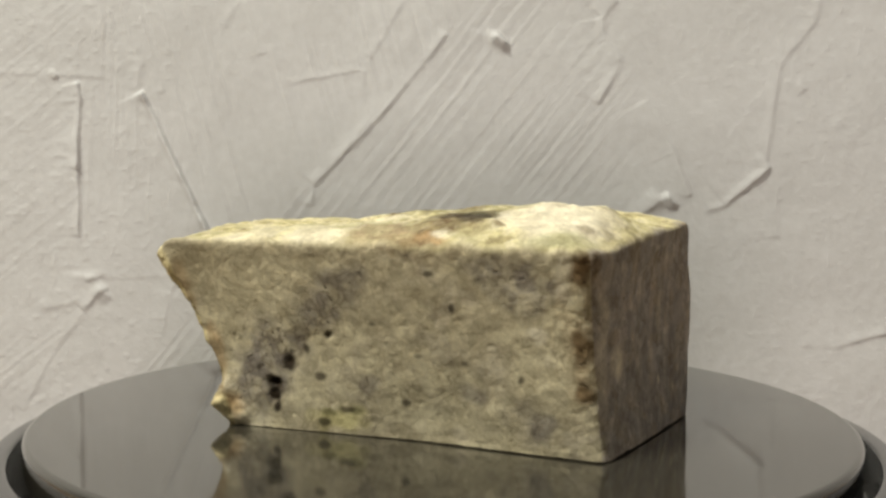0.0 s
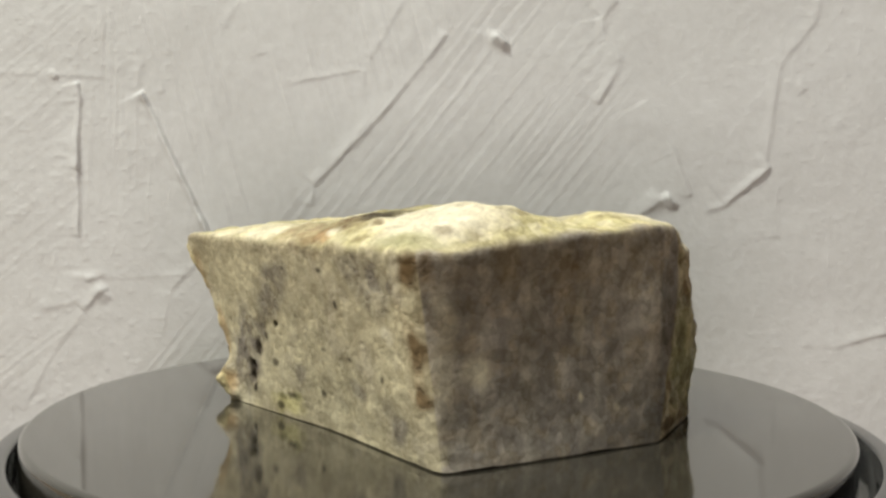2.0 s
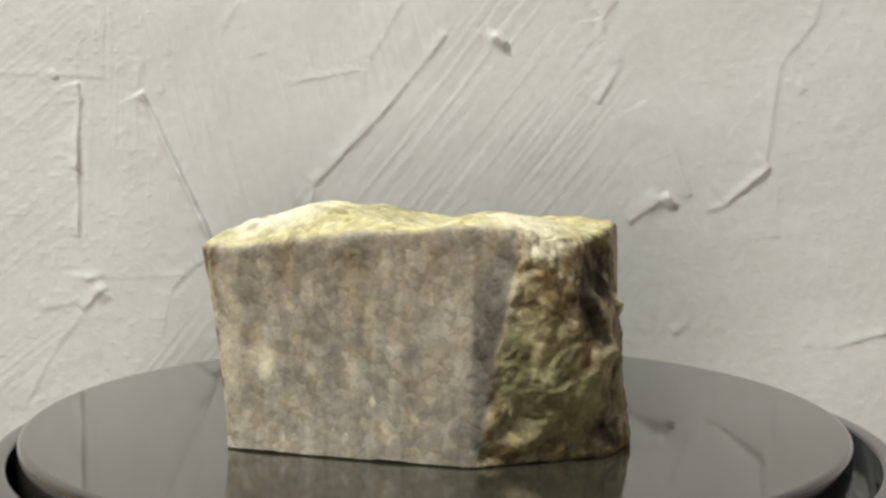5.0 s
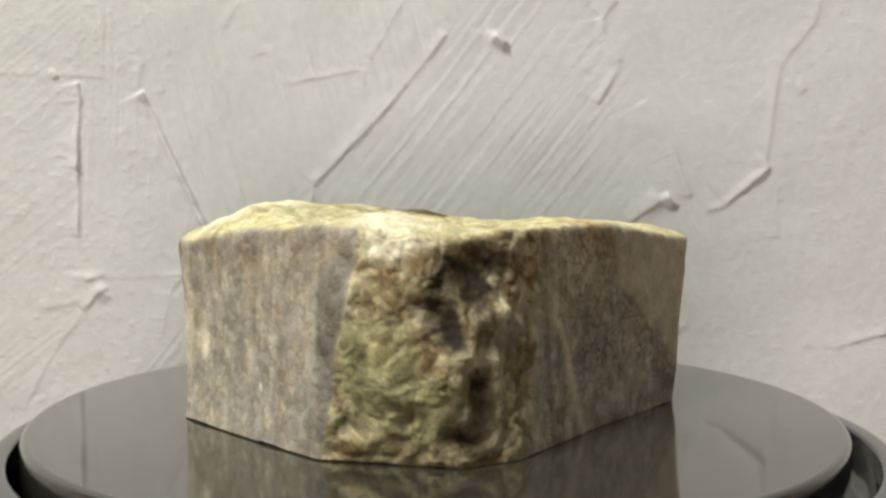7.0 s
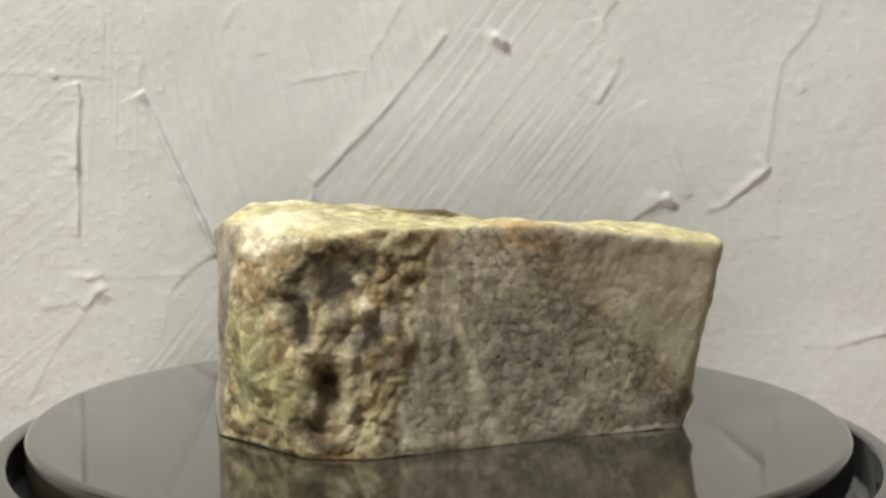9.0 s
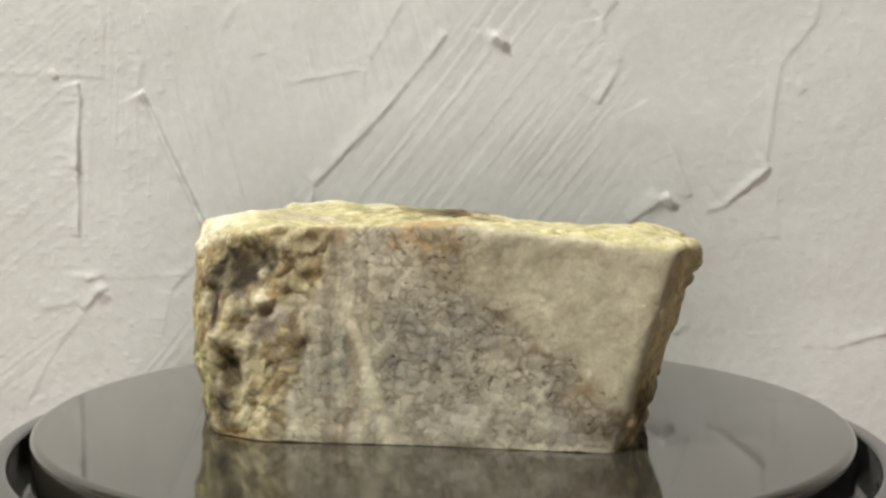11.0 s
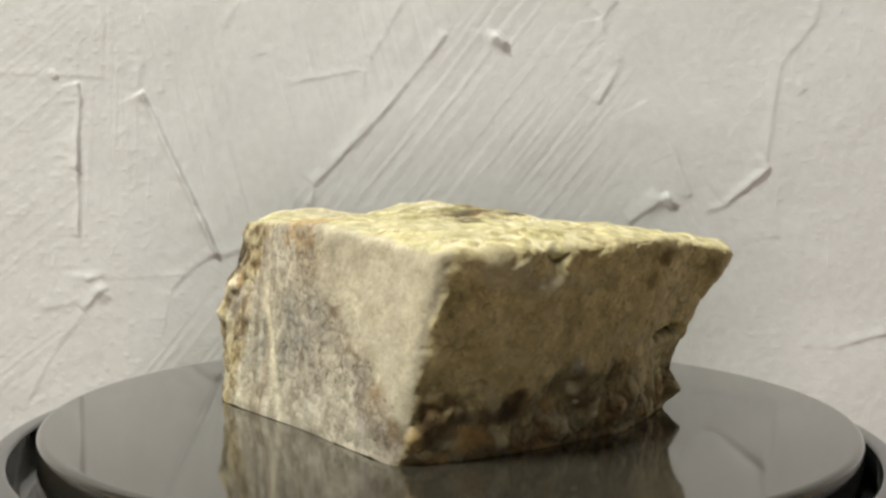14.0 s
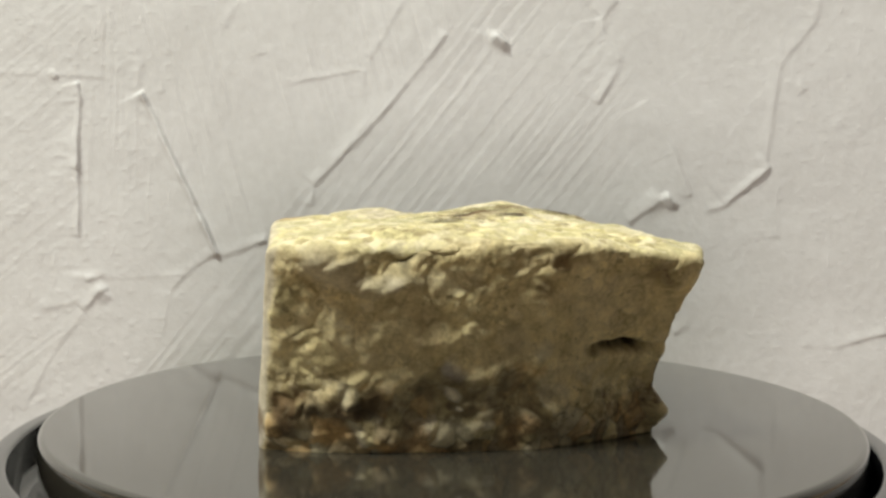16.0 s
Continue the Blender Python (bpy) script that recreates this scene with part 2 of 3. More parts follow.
    def streaks(angle, mask, amount, seed, width=1.3):
        a = radians(angle)
        across = -math.sin(a) * X + math.cos(a) * Z
        along = math.cos(a) * X + math.sin(a) * Z
        q = np.stack([across + 0.25 * wob, along / 26, np.zeros_like(X)], axis=-1)
        s = 0.6 * vnoise(q, width, seed) + 0.4 * vnoise(q, width * 2.7, seed + 1)
        return mask * amount * s

    m1 = step(-121, -127, X + 0.5 * wob)
    m2 = step(-127, -121, X) * step(-88, -96, X - (60 - Z) * 0.45) * step(24, 44, Z)
    m3 = step(-98, -88, X - (60 - Z) * 0.45) * step(-30, -40, X - (Z - 60) * 0.9)
    m4 = step(-40, -28, X - (Z - 60) * 0.9) * step(70, 50, X)
    H += streaks(38, m1, 0.12, 20) + streaks(88, m2, 0.15, 24, 1.0) + streaks(106, m3, 0.22, 28) + streaks(52, m4, 0.14, 32) + streaks(8, step(60, 100, X), 0.05, 36, 1.8)
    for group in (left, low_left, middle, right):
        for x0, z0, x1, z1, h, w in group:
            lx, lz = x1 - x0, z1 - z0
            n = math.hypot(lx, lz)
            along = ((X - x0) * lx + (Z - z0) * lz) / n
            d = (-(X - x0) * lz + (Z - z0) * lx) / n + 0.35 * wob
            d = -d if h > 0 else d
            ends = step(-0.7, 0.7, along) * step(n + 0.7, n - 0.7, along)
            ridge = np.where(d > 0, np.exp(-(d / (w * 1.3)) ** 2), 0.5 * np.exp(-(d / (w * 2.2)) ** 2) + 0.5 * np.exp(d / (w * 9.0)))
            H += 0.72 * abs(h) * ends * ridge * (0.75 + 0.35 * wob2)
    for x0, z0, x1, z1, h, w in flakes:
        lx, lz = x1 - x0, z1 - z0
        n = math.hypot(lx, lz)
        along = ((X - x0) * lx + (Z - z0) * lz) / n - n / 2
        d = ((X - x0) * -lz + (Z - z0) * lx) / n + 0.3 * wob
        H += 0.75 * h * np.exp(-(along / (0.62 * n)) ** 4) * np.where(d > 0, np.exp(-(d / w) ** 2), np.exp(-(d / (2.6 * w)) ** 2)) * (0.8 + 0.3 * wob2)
    fade = step(172, 164, abs(X)) * step(-62, -56, Z) * step(122, 116, Z)
    Y = WALL_Y - (H * fade + 0.6) * MM
    xyz = np.stack([X * MM, Y, Z * MM + PLATTER_Z], axis=-1)
    face = grid_mesh("plaster_face", xyz, False, PLASTER)
    back = part("wall_north", box((3.2, 0.10, 2.5), (0, WALL_Y + 0.05, 1.25)), PLASTER)
    tagged(back, label="white hand-trowelled plaster wall with ridges and lumps", category="wall", kind="structure")
    face.parent = back
    return back


plaster_wall()
room_wall("wall_west", (0.10, 3.0, 2.5), (-1.65, -1.36, 1.25))
room_wall("wall_east", (0.10, 3.0, 2.5), (1.65, -1.36, 1.25))
room_wall("wall_south", (3.2, 0.10, 2.5), (0, -2.86, 1.25))
tagged(part("ceiling", box((3.4, 3.2, 0.10), (0, -1.36, 2.55)), PAINT), label="plain grey painted ceiling of the room", category="ceiling", kind="structure")
tagged(part("floor", box((3.4, 3.2, 0.10), (0, -1.36, -0.05)), FLOOR), label="brown wooden floor of the room", category="floor", kind="structure")


def table():
    top = tagged(part("table", box((0.9, 0.62, 0.03), (0, -0.19, TABLE_Z - 0.015), 0.003), WOOD), label="brown wooden table under the turntable", category="table")
    for sx in (-0.41, 0.41):
        for sy in (-0.46, 0.08):
            part("leg", box((0.05, 0.05, TABLE_Z - 0.03), (sx, sy, (TABLE_Z - 0.03) / 2), 0.003), WOOD, top)
    return top


table()


# ---- the turntable ----
def turntable():
    thing = tagged(new("turntable"), label="round black glossy motorised display turntable, turning slowly", category="turntable")
    thing.matrix_world = pose(0, 0, PLATTER_Z)
    rim = [(75.2, -13.0), (78.6, -13.0)] + fillet(80.0, -4.8, 0.8, 180, 90) + fillet(82.0, -5.2, 1.2, 90, 0) + [(83.6, -14.0)] + fillet(82.4, -44.0, 2.0, 0, -90) + [(60.0, -46.5), (60.0, -30.0), (75.2, -30.0), (75.2, -13.0)]
    smooth(part("housing", lathe(rim), HOUSING, thing, "glossy black round housing with a raised rim"))
    for k in range(4):
        a = radians(45 + 90 * k)
        bm = lathe([(0, -46.5), (6, -46.5), (6.5, -50.0), (0, -50.0)], 24)
        bm.transform(Matrix.Translation((0.07 * math.cos(a), 0.07 * math.sin(a), 0)))
        part("foot", bm, RUBBER, thing, "black rubber foot")
    plate = [(0, 0.0), (30, 0.0), (60, 0.0), (74.9, 0.0)] + fillet(75.1, -1.0, 1.0, 90, 0) + [(76.1, -10.0), (74.6, -11.5), (0, -11.5)]
    platter = smooth(part("platter", lathe(plate), PLATTER, thing, "glossy black reflecting platter"))
    return platter


platter = turntable()


# ---- an unseen phone behind the lens, added to shade the wall ----
def phone():
    # Light blocker: keeps the fill lamp off the middle of the wall.
    body = tagged(part("wall_shading_phone", box((0.150, 0.008, 0.072), (0, 0, 0), 0.0025), HOUSING), label="black phone level above the table, unseen, added to shade the middle of the wall", category="phone")
    body.matrix_world = pose(0.030, -0.202, PLATTER_Z + 0.0404 - 0.014, -2.95)
    # Its stand is unseen too, added to hold it up.
    part("stand", box((0.020, 0.016, 0.062), (0, -0.003, -0.0635), 0.002), RUBBER, body)
    part("stand_foot", box((0.070, 0.060, 0.006), (0, -0.006, -0.0975), 0.002), RUBBER, body)
    return body


phone()


# ---- the stone ----
# Corners and bends of the block, in turn, sawn faces and then broken ones: number along the faces, foot x, y, rim x, y, z, bulge at half height, in mm.
SAWN_CORNERS = [(0.0, 24.3, -42.8, 21.8, -46.4, 32.5, -0.9), (0.08, 27.0, -39.1, 25.8, -42.8, 33.2, -1.4), (0.55, 35.9, -24.5, 36.4, -25.6, 35.2, -1.1), (1.0, 45.4, -7.9, 45.9, -8.5, 37.0, 0.1)]
BROKEN_CORNERS = [(2.0, 44.7, 4.1, 47.0, 2.2, 36.4, 2.1), (2.6, 43.9, 14.6, 41.8, 12.1, 34.6, 2.5), (3.0, 37.0, 21.8, 33.2, 19.8, 36.2, -0.5)]
BACK_CORNERS = [(4.0, 10.0, 31.9, 8.6, 32.5, 36.5, 0.0), (4.9, -13.7, 42.6, -25.9, 46.3, 32.9, 0.2), (5.0, -16.4, 43.2, -27.9, 44.7, 33.5, 0.3)]
ROUGH_CORNERS = [(5.25, -21.5, 38.3, -30.9, 40.9, 33.1, 0.0), (6.0, -27.9, 28.2, -38.4, 28.6, 33.3, 0.4), (7.0, -38.0, 4.6, -47.2, 5.7, 34.4, -0.3), (7.9, -37.8, -20.1, -52.2, -18.4, 30.8, -2.6)]
LONG_CORNERS = [(8.05, -36.0, -19.2, -50.0, -20.0, 33.6, -1.6), (8.5, -5.3, -29.4, -14.0, -33.9, 33.2, 0.0), (8.93, 21.8, -41.8, 19.4, -47.4, 33.2, -0.6)]
CORNERS = SAWN_CORNERS + BROKEN_CORNERS + BACK_CORNERS + ROUGH_CORNERS + LONG_CORNERS

# Lumps (+) and hollows (-): x, y, z, reach along x, y, z, height, in mm.
HOLLOWS = [(42.9, 13.5, 28.4, 4.2, 4.2, 3.8, -1.5), (38.6, 16.3, 30.6, 3.4, 3.4, 3, -1.2), (45.5, 11.4, 21, 2.0, 2.4, 5, -1.2), (42.1, 16.9, 11.3, 2.4, 2.4, 4, -1.9), (44.2, 14.9, 4.9, 2.6, 2.6, 2.2, -1.3), (47.5, 4.5, 36.5, 4.5, 5.0, 4.0, -1.9),
           (-37.7, 29, 32.2, 2.0, 2.2, 1.7, -2.4), (-42.5, -9, 16.2, 4, 6.4, 1.0, -3.0), (-41, -13, 11, 4, 6, 3, -1.0), (-33, 20, 9, 4, 6, 3.5, -1.4),
           (-27, -25, 12, 1.0, 1.0, 1.5, -2.2), (-30, -23, 8.2, 1.1, 1.1, 0.9, -2.0), (-29.5, -22.5, 6, 0.7, 0.7, 0.9, -1.5), (-20, -28.5, 17, 0.7, 0.7, 0.7, -1.3), (-33, -22, 11, 0.6, 0.6, 0.6, -1.0), (-25, -26, 16, 0.6, 0.6, 0.7, -1.0)]
LUMPS = [(37.3, 18.7, 23, 2.0, 2.0, 2.0, 1.3), (44.5, 14.7, 16.3, 2.2, 2.2, 1.6, 0.8), (40, 18.4, 14, 1.5, 1.5, 3.0, 0.7), (39.5, 18.8, 7, 1.5, 1.5, 3.0, 0.7), (46.5, 5, 10, 3, 3, 3, 0.6), (-32, 38, 31, 4, 4, 2.4, 2.0), (-35, 33, 27.6, 3, 5.5, 1.7, 1.5),
         (-39.5, -19.5, 5.0, 2.2, 2.2, 2.8, 2.3), (-38, 19, 32, 3, 5, 2, 1.0), (-48, -14, 28, 4, 6, 4, 0.8), (20, -27, 38, 8, 6, 3, 0.4),
         (-36.5, -19.5, 2.5, 2.5, 2.0, 2.0, 1.2)]

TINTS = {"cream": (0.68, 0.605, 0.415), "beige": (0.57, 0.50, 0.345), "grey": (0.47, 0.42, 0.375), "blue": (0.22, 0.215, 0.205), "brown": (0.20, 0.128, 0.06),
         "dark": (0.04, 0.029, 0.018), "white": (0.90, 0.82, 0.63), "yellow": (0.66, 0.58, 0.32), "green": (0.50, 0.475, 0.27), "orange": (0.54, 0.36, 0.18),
         "purple": (0.27, 0.238, 0.208), "tan": (0.45, 0.35, 0.215), "olive": (0.84, 0.72, 0.40), "rust": (0.72, 0.47, 0.21), "lemon": (0.70, 0.63, 0.33), "pearl": (0.67, 0.61, 0.52), "moss": (0.25, 0.235, 0.11)}

# Stained and coloured patches, the dark ones over hollows being painted shade: tint, x, y, z, reach across, reach up,
# strength; one list for each face.
LONG_FACE = [("cream", -36, -24, 26, 12, 8, 0.8), ("purple", -18, -31, 27, 5, 3, 0.6), ("purple", -23, -29, 22, 4, 4, 0.6), ("purple", -29, -25, 15, 6, 4, 0.6),
             ("purple", -31, -22, 10, 7, 6, 0.85), ("dark", -27, -25, 12, 1.0, 1.6, 1.0), ("dark", -30, -23, 7.8, 1.2, 1.1, 1.0), ("dark", -29, -22, 4.6, 0.8, 1.2, 1.0),
             ("dark", -20, -28, 17, 0.9, 0.9, 0.9), ("purple", 12.5, -43.5, 28, 7, 4.5, 0.8), ("purple", 5, -40.5, 30, 4, 2.4, 0.5), ("purple", 15, -41, 4, 2.5, 3, 0.7), ("brown", 20.5, -47, 30.5, 2.2, 3.0, 1.0),
             ("tan", 20.5, -46, 20, 3.5, 13, 0.45), ("brown", 21.4, -44, 18, 1.9, 3.6, 0.9), ("brown", 21.9, -43.1, 11, 1.8, 2.8, 0.9), ("cream", 20.5, -45.5, 25, 1.4, 2.4, 0.8)]
LONG_FACE_SMALL = [("tan", -6, -36, 32.5, 10, 2.5, 0.6), ("cream", -36, -20.5, 2.5, 3, 1.6, 0.7), ("lemon", -18, -26, 3.0, 5.0, 2.6, 1.0), ("moss", -20, -26, 4.0, 1.2, 0.7, 0.6), ("moss", -15, -27, 4.4, 1.2, 0.8, 0.7), ("dark", -21, -26.5, 1.8, 1.2, 0.8, 0.8), ("dark", -27.5, -25, 12.2, 1.3, 1.9, 0.9), ("dark", -30, -23.5, 8, 1.4, 1.2, 0.9), ("dark", -17, -27.5, 4.5, 1.6, 0.6, 0.7), ("white", 14, -43, 20, 1.8, 1.4, 0.8), ("white", 18, -45.5, 28, 1.3, 6, 0.5),
                   ("orange", -37, -19.5, 4.5, 2.5, 2.5, 0.8), ("white", -33, -21.5, 2, 4, 2, 0.4), ("orange", -47, -20, 23, 2, 7, 0.5), ("orange", -42, -20, 13, 1.8, 6, 0.6),
                   ("dark", 1, -38, 23, 0.6, 0.8, 0.8), ("dark", -12, -31.5, 20, 0.8, 0.5, 0.7), ("dark", -2, -35.5, 29, 0.9, 0.5, 0.7), ("dark", 11, -42, 12, 0.7, 0.6, 0.7), ("dark", -24, -26.5, 14.5, 0.7, 0.8, 0.8), ("dark", -32.5, -22, 11, 0.7, 0.7, 0.8), ("purple", -14, -31, 9, 2.5, 1.6, 0.5), ("purple", 4, -38, 9, 2.2, 1.6, 0.5), ("dark", 3, -38, 14, 0.7, 0.7, 0.8), ("dark", -7, -33, 6, 0.8, 0.7, 0.8), ("dark", -5, -35, 14.5, 1.0, 0.5, 0.6), ("dark", -22, -26.5, 10, 1.0, 0.8, 0.8)]
END_FACE = [("white", 25, -43, 17, 2.0, 12, 0.45), ("brown", 23.5, -46, 30, 1.2, 3, 0.6), ("white", 28.5, -38, 15, 2.6, 3, 0.55),
            ("white", 37.5, -22, 22, 1.0, 5, 0.4), ("white", 38.5, -22, 9, 0.6, 0.8, 0.8), ("white", 41.5, -16, 7, 0.7, 0.9, 0.7), ("blue", 45.5, -6, 22, 2.2, 8, 0.6),
            ("tan", 30, -34, 31, 2, 6, 0.5), ("tan", 36, -25, 30, 3, 5, 0.5), ("tan", 42, -14, 30, 3, 5, 0.4), ("blue", 46, -7, 7, 2, 8, 0.5), ("purple", 33, -29, 13, 4, 9, 0.35), ("purple", 46.4, -5.2, 22, 2.6, 10, 0.6), ("white", 27.3, -36.9, 13.7, 2.4, 2.6, 0.5), ("blue", 44.4, -9.7, 4.4, 2.0, 3.5, 0.5)]
# The dark patches here paint shade into the hollows of the broken corner.
CORNER_FACE = [("green", 47.5, 1, 14, 6.5, 10, 0.85), ("green", 46, 8, 8, 6, 7, 0.85), ("yellow", 47.5, 2.5, 19, 3, 4, 0.55), ("yellow", 46, 5, 7, 3.6, 3.2, 0.7), ("yellow", 46, 9.6, 9, 3, 3, 0.6), ("moss", 47, -1, 16, 2, 3.5, 0.55), ("moss", 47.5, 5.5, 14, 2.2, 2.2, 0.6),
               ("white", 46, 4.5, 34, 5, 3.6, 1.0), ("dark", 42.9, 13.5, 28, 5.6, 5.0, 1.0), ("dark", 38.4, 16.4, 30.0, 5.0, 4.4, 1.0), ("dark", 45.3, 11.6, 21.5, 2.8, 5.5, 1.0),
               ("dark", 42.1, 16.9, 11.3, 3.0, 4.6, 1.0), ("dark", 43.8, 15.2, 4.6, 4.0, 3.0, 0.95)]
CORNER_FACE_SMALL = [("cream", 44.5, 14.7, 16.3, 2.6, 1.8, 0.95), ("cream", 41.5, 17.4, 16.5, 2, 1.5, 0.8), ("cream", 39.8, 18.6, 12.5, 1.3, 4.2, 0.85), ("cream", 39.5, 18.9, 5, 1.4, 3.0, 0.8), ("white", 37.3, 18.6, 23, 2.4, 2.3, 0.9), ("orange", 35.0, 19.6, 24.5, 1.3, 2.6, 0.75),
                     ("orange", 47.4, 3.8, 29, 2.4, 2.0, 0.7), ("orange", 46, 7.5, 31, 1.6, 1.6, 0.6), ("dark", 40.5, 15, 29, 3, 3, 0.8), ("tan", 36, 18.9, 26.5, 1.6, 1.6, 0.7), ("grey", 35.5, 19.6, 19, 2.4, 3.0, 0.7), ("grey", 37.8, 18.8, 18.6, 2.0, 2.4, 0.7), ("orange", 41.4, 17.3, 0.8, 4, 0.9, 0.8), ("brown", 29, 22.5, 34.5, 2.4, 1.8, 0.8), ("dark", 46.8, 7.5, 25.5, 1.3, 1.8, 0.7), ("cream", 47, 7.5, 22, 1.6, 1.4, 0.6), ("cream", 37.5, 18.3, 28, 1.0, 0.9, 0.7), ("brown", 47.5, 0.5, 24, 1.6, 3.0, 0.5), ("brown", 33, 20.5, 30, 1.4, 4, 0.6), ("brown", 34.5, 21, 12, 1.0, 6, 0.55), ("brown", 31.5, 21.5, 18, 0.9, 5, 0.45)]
BACK_FACE = [("blue", 13.5, 30, 16, 5, 7, 0.7), ("blue", 25.6, 24.9, 13, 3.2, 9, 0.65), ("blue", 4, 34, 20, 4, 4, 0.35), ("tan", 8, 33, 30, 7, 4, 0.5), ("brown", -15, 43, 4, 4, 3.2, 0.55), ("orange", -11.5, 41.6, 9.5, 4, 3.0, 0.45), ("white", -12.2, 41.5, 12.9, 0.9, 0.8, 0.9)]
BACK_FACE_SMALL = [("orange", 11, 31, 34.6, 6, 3.0, 0.85), ("orange", 25, 24.5, 34.4, 3, 2.2, 0.6), ("brown", 26.3, 23.5, 33.6, 1.5, 1.4, 0.8), ("white", 23, 25.2, 33.6, 0.6, 0.6, 1.0), ("purple", -10.3, 40.9, 5.6, 4, 2.6, 0.45), ("tan", 31.5, 22.5, 27, 2.4, 7, 0.45), ("purple", 30.5, 23, 10, 1.6, 9, 0.4), ("pearl", 6, 33.5, 6, 7, 4, 0.4)]
ROUGH_FACE = [("cream", -32, 38, 30, 5, 3, 0.95), ("cream", -35, 33, 28.3, 6.5, 1.8, 0.75), ("white", -36, 29, 28, 1.2, 1.0, 0.5), ("cream", -37, 22, 29, 5, 2, 0.4), ("dark", -37.5, 28, 31.6, 2, 2, 0.8), ("brown", -38, 19, 32.5, 4, 2.2, 0.7),
              ("dark", -34, 19, 10.5, 6, 3.4, 0.7), ("dark", -38, 9, 11.5, 6, 3, 0.6), ("brown", -36, 14, 8, 12, 3, 0.35), ("brown", -22, 42, 7, 4, 4, 0.85), ("dark", -21, 42, 4, 3, 1.6, 0.5),
              ("orange", -25, 34, 4, 4, 2.4, 0.85), ("white", -27, 31, 4, 1.6, 1.8, 0.7), ("orange", -31, 23, 3, 3, 2.4, 0.85), ("orange", -36, 9, 3, 2.5, 2, 0.7), ("cream", -34, 16, 4, 2, 2, 0.7), ("brown", -37, 5, 4, 8, 3, 0.6), ("brown", -27, 31, 8.5, 7, 2.5, 0.7)]
# The long dark patch at z 16 deepens the slit with painted shade.
ROUGH_FACE_SMALL = [("dark", -30, 30, 8.5, 2.5, 2.4, 0.8), ("dark", -24, 39, 7.2, 3, 1.2, 0.7), ("cream", -28, 33.5, 11, 1.3, 2.0, 0.8), ("rust", -24, 35, 4, 3.2, 2.6, 0.9), ("cream", -27, 32, 5, 1.5, 1.6, 0.95), ("rust", -29, 27, 2.2, 2.2, 1.8, 0.9), ("cream", -23, 39, 3.6, 1.8, 1.2, 0.8),
                    ("white", -35, 20, 14, 1.0, 0.9, 1.0), ("white", -34.3, 18, 10.2, 1.3, 1.1, 1.0), ("white", -34, 17, 7.8, 0.6, 0.5, 1.0), ("cream", -41, 6, 17.5, 1.8, 1.6, 0.7), ("cream", -39.5, 3, 10, 2.2, 1.6, 0.6), ("orange", -37, 7, 5, 2.2, 1.6, 0.7), ("cream", -41, -3, 13, 2.0, 1.6, 0.6),
                    ("brown", -46, 6, 31, 4, 1.8, 0.75), ("brown", -44, 8, 27, 2, 2, 0.6), ("moss", -27, 44, 25, 2.2, 8, 0.45), ("brown", -22, 42, 8, 3, 6, 0.6), ("dark", -42.5, -9, 16, 6.5, 1.2, 1.0), ("brown", -41, -17, 7, 4, 4, 0.8), ("grey", -35, 19, 14, 2, 1.5, 0.7), ("white", -36, 19, 14.5, 0.8, 0.8, 0.9), ("white", -36, 13, 5, 0.9, 1.0, 0.8),
                    ("cream", -45, -4, 24, 8, 4, 0.35), ("brown", -49, -12, 29, 6, 2, 0.6), ("brown", -45, 8, 31, 6, 1.8, 0.5), ("cream", -38, 10, 20, 3, 2.4, 0.4), ("tan", -36, 24, 20, 3, 4, 0.4)]
PALE_SPOTS = [("white", 41, 1.5, 35, 7, 3.2, 0.9), ("white", 20, -30, 38, 9, 5, 0.9), ("white", -36, -24, 32, 6, 2.5, 0.6)]
TOP_FACE_SMALL = [("dark", -3, -4, 37, 3.6, 4, 0.95), ("brown", -6, -5, 37, 4, 4, 0.8), ("dark", -7, 4.5, 36, 4, 3, 0.8), ("dark", 4.5, -32, 37.5, 3.4, 4, 1.0), ("brown", -1, -33.5, 36.6, 4, 3, 0.85), ("tan", -11, -32, 35.5, 7, 3, 0.8), ("orange", -4, -36.5, 34.6, 5, 1.8, 0.8), ("brown", -6, -36.6, 34, 3, 1.4, 0.6), ("brown", 9, -36.5, 36.4, 1.2, 1.2, 0.7), ("brown", 21.5, -38.5, 36, 1.6, 1.2, 0.5),
                  ("white", -1, -36, 35.6, 1.4, 1.2, 0.8), ("white", 11, -29, 38, 4, 4, 0.8), ("white", -10, -18, 37.5, 4, 3, 0.7), ("moss", 14, -6, 38, 2.2, 3, 0.7), ("moss", 8, 2, 37, 2.0, 3, 0.6), ("moss", 3, -12, 38.5, 2.4, 3, 0.7),
                  ("brown", -9, -12, 38, 1.8, 3, 0.7), ("brown", 4, -18, 39, 3.5, 3, 0.8), ("dark", -10, -9, 37.7, 2.6, 3, 0.9), ("moss", 18, 4, 37, 2.2, 3, 0.5), ("white", 10, -14, 39, 3, 3, 0.7), ("white", -16, -8, 37, 3, 3, 0.6)]
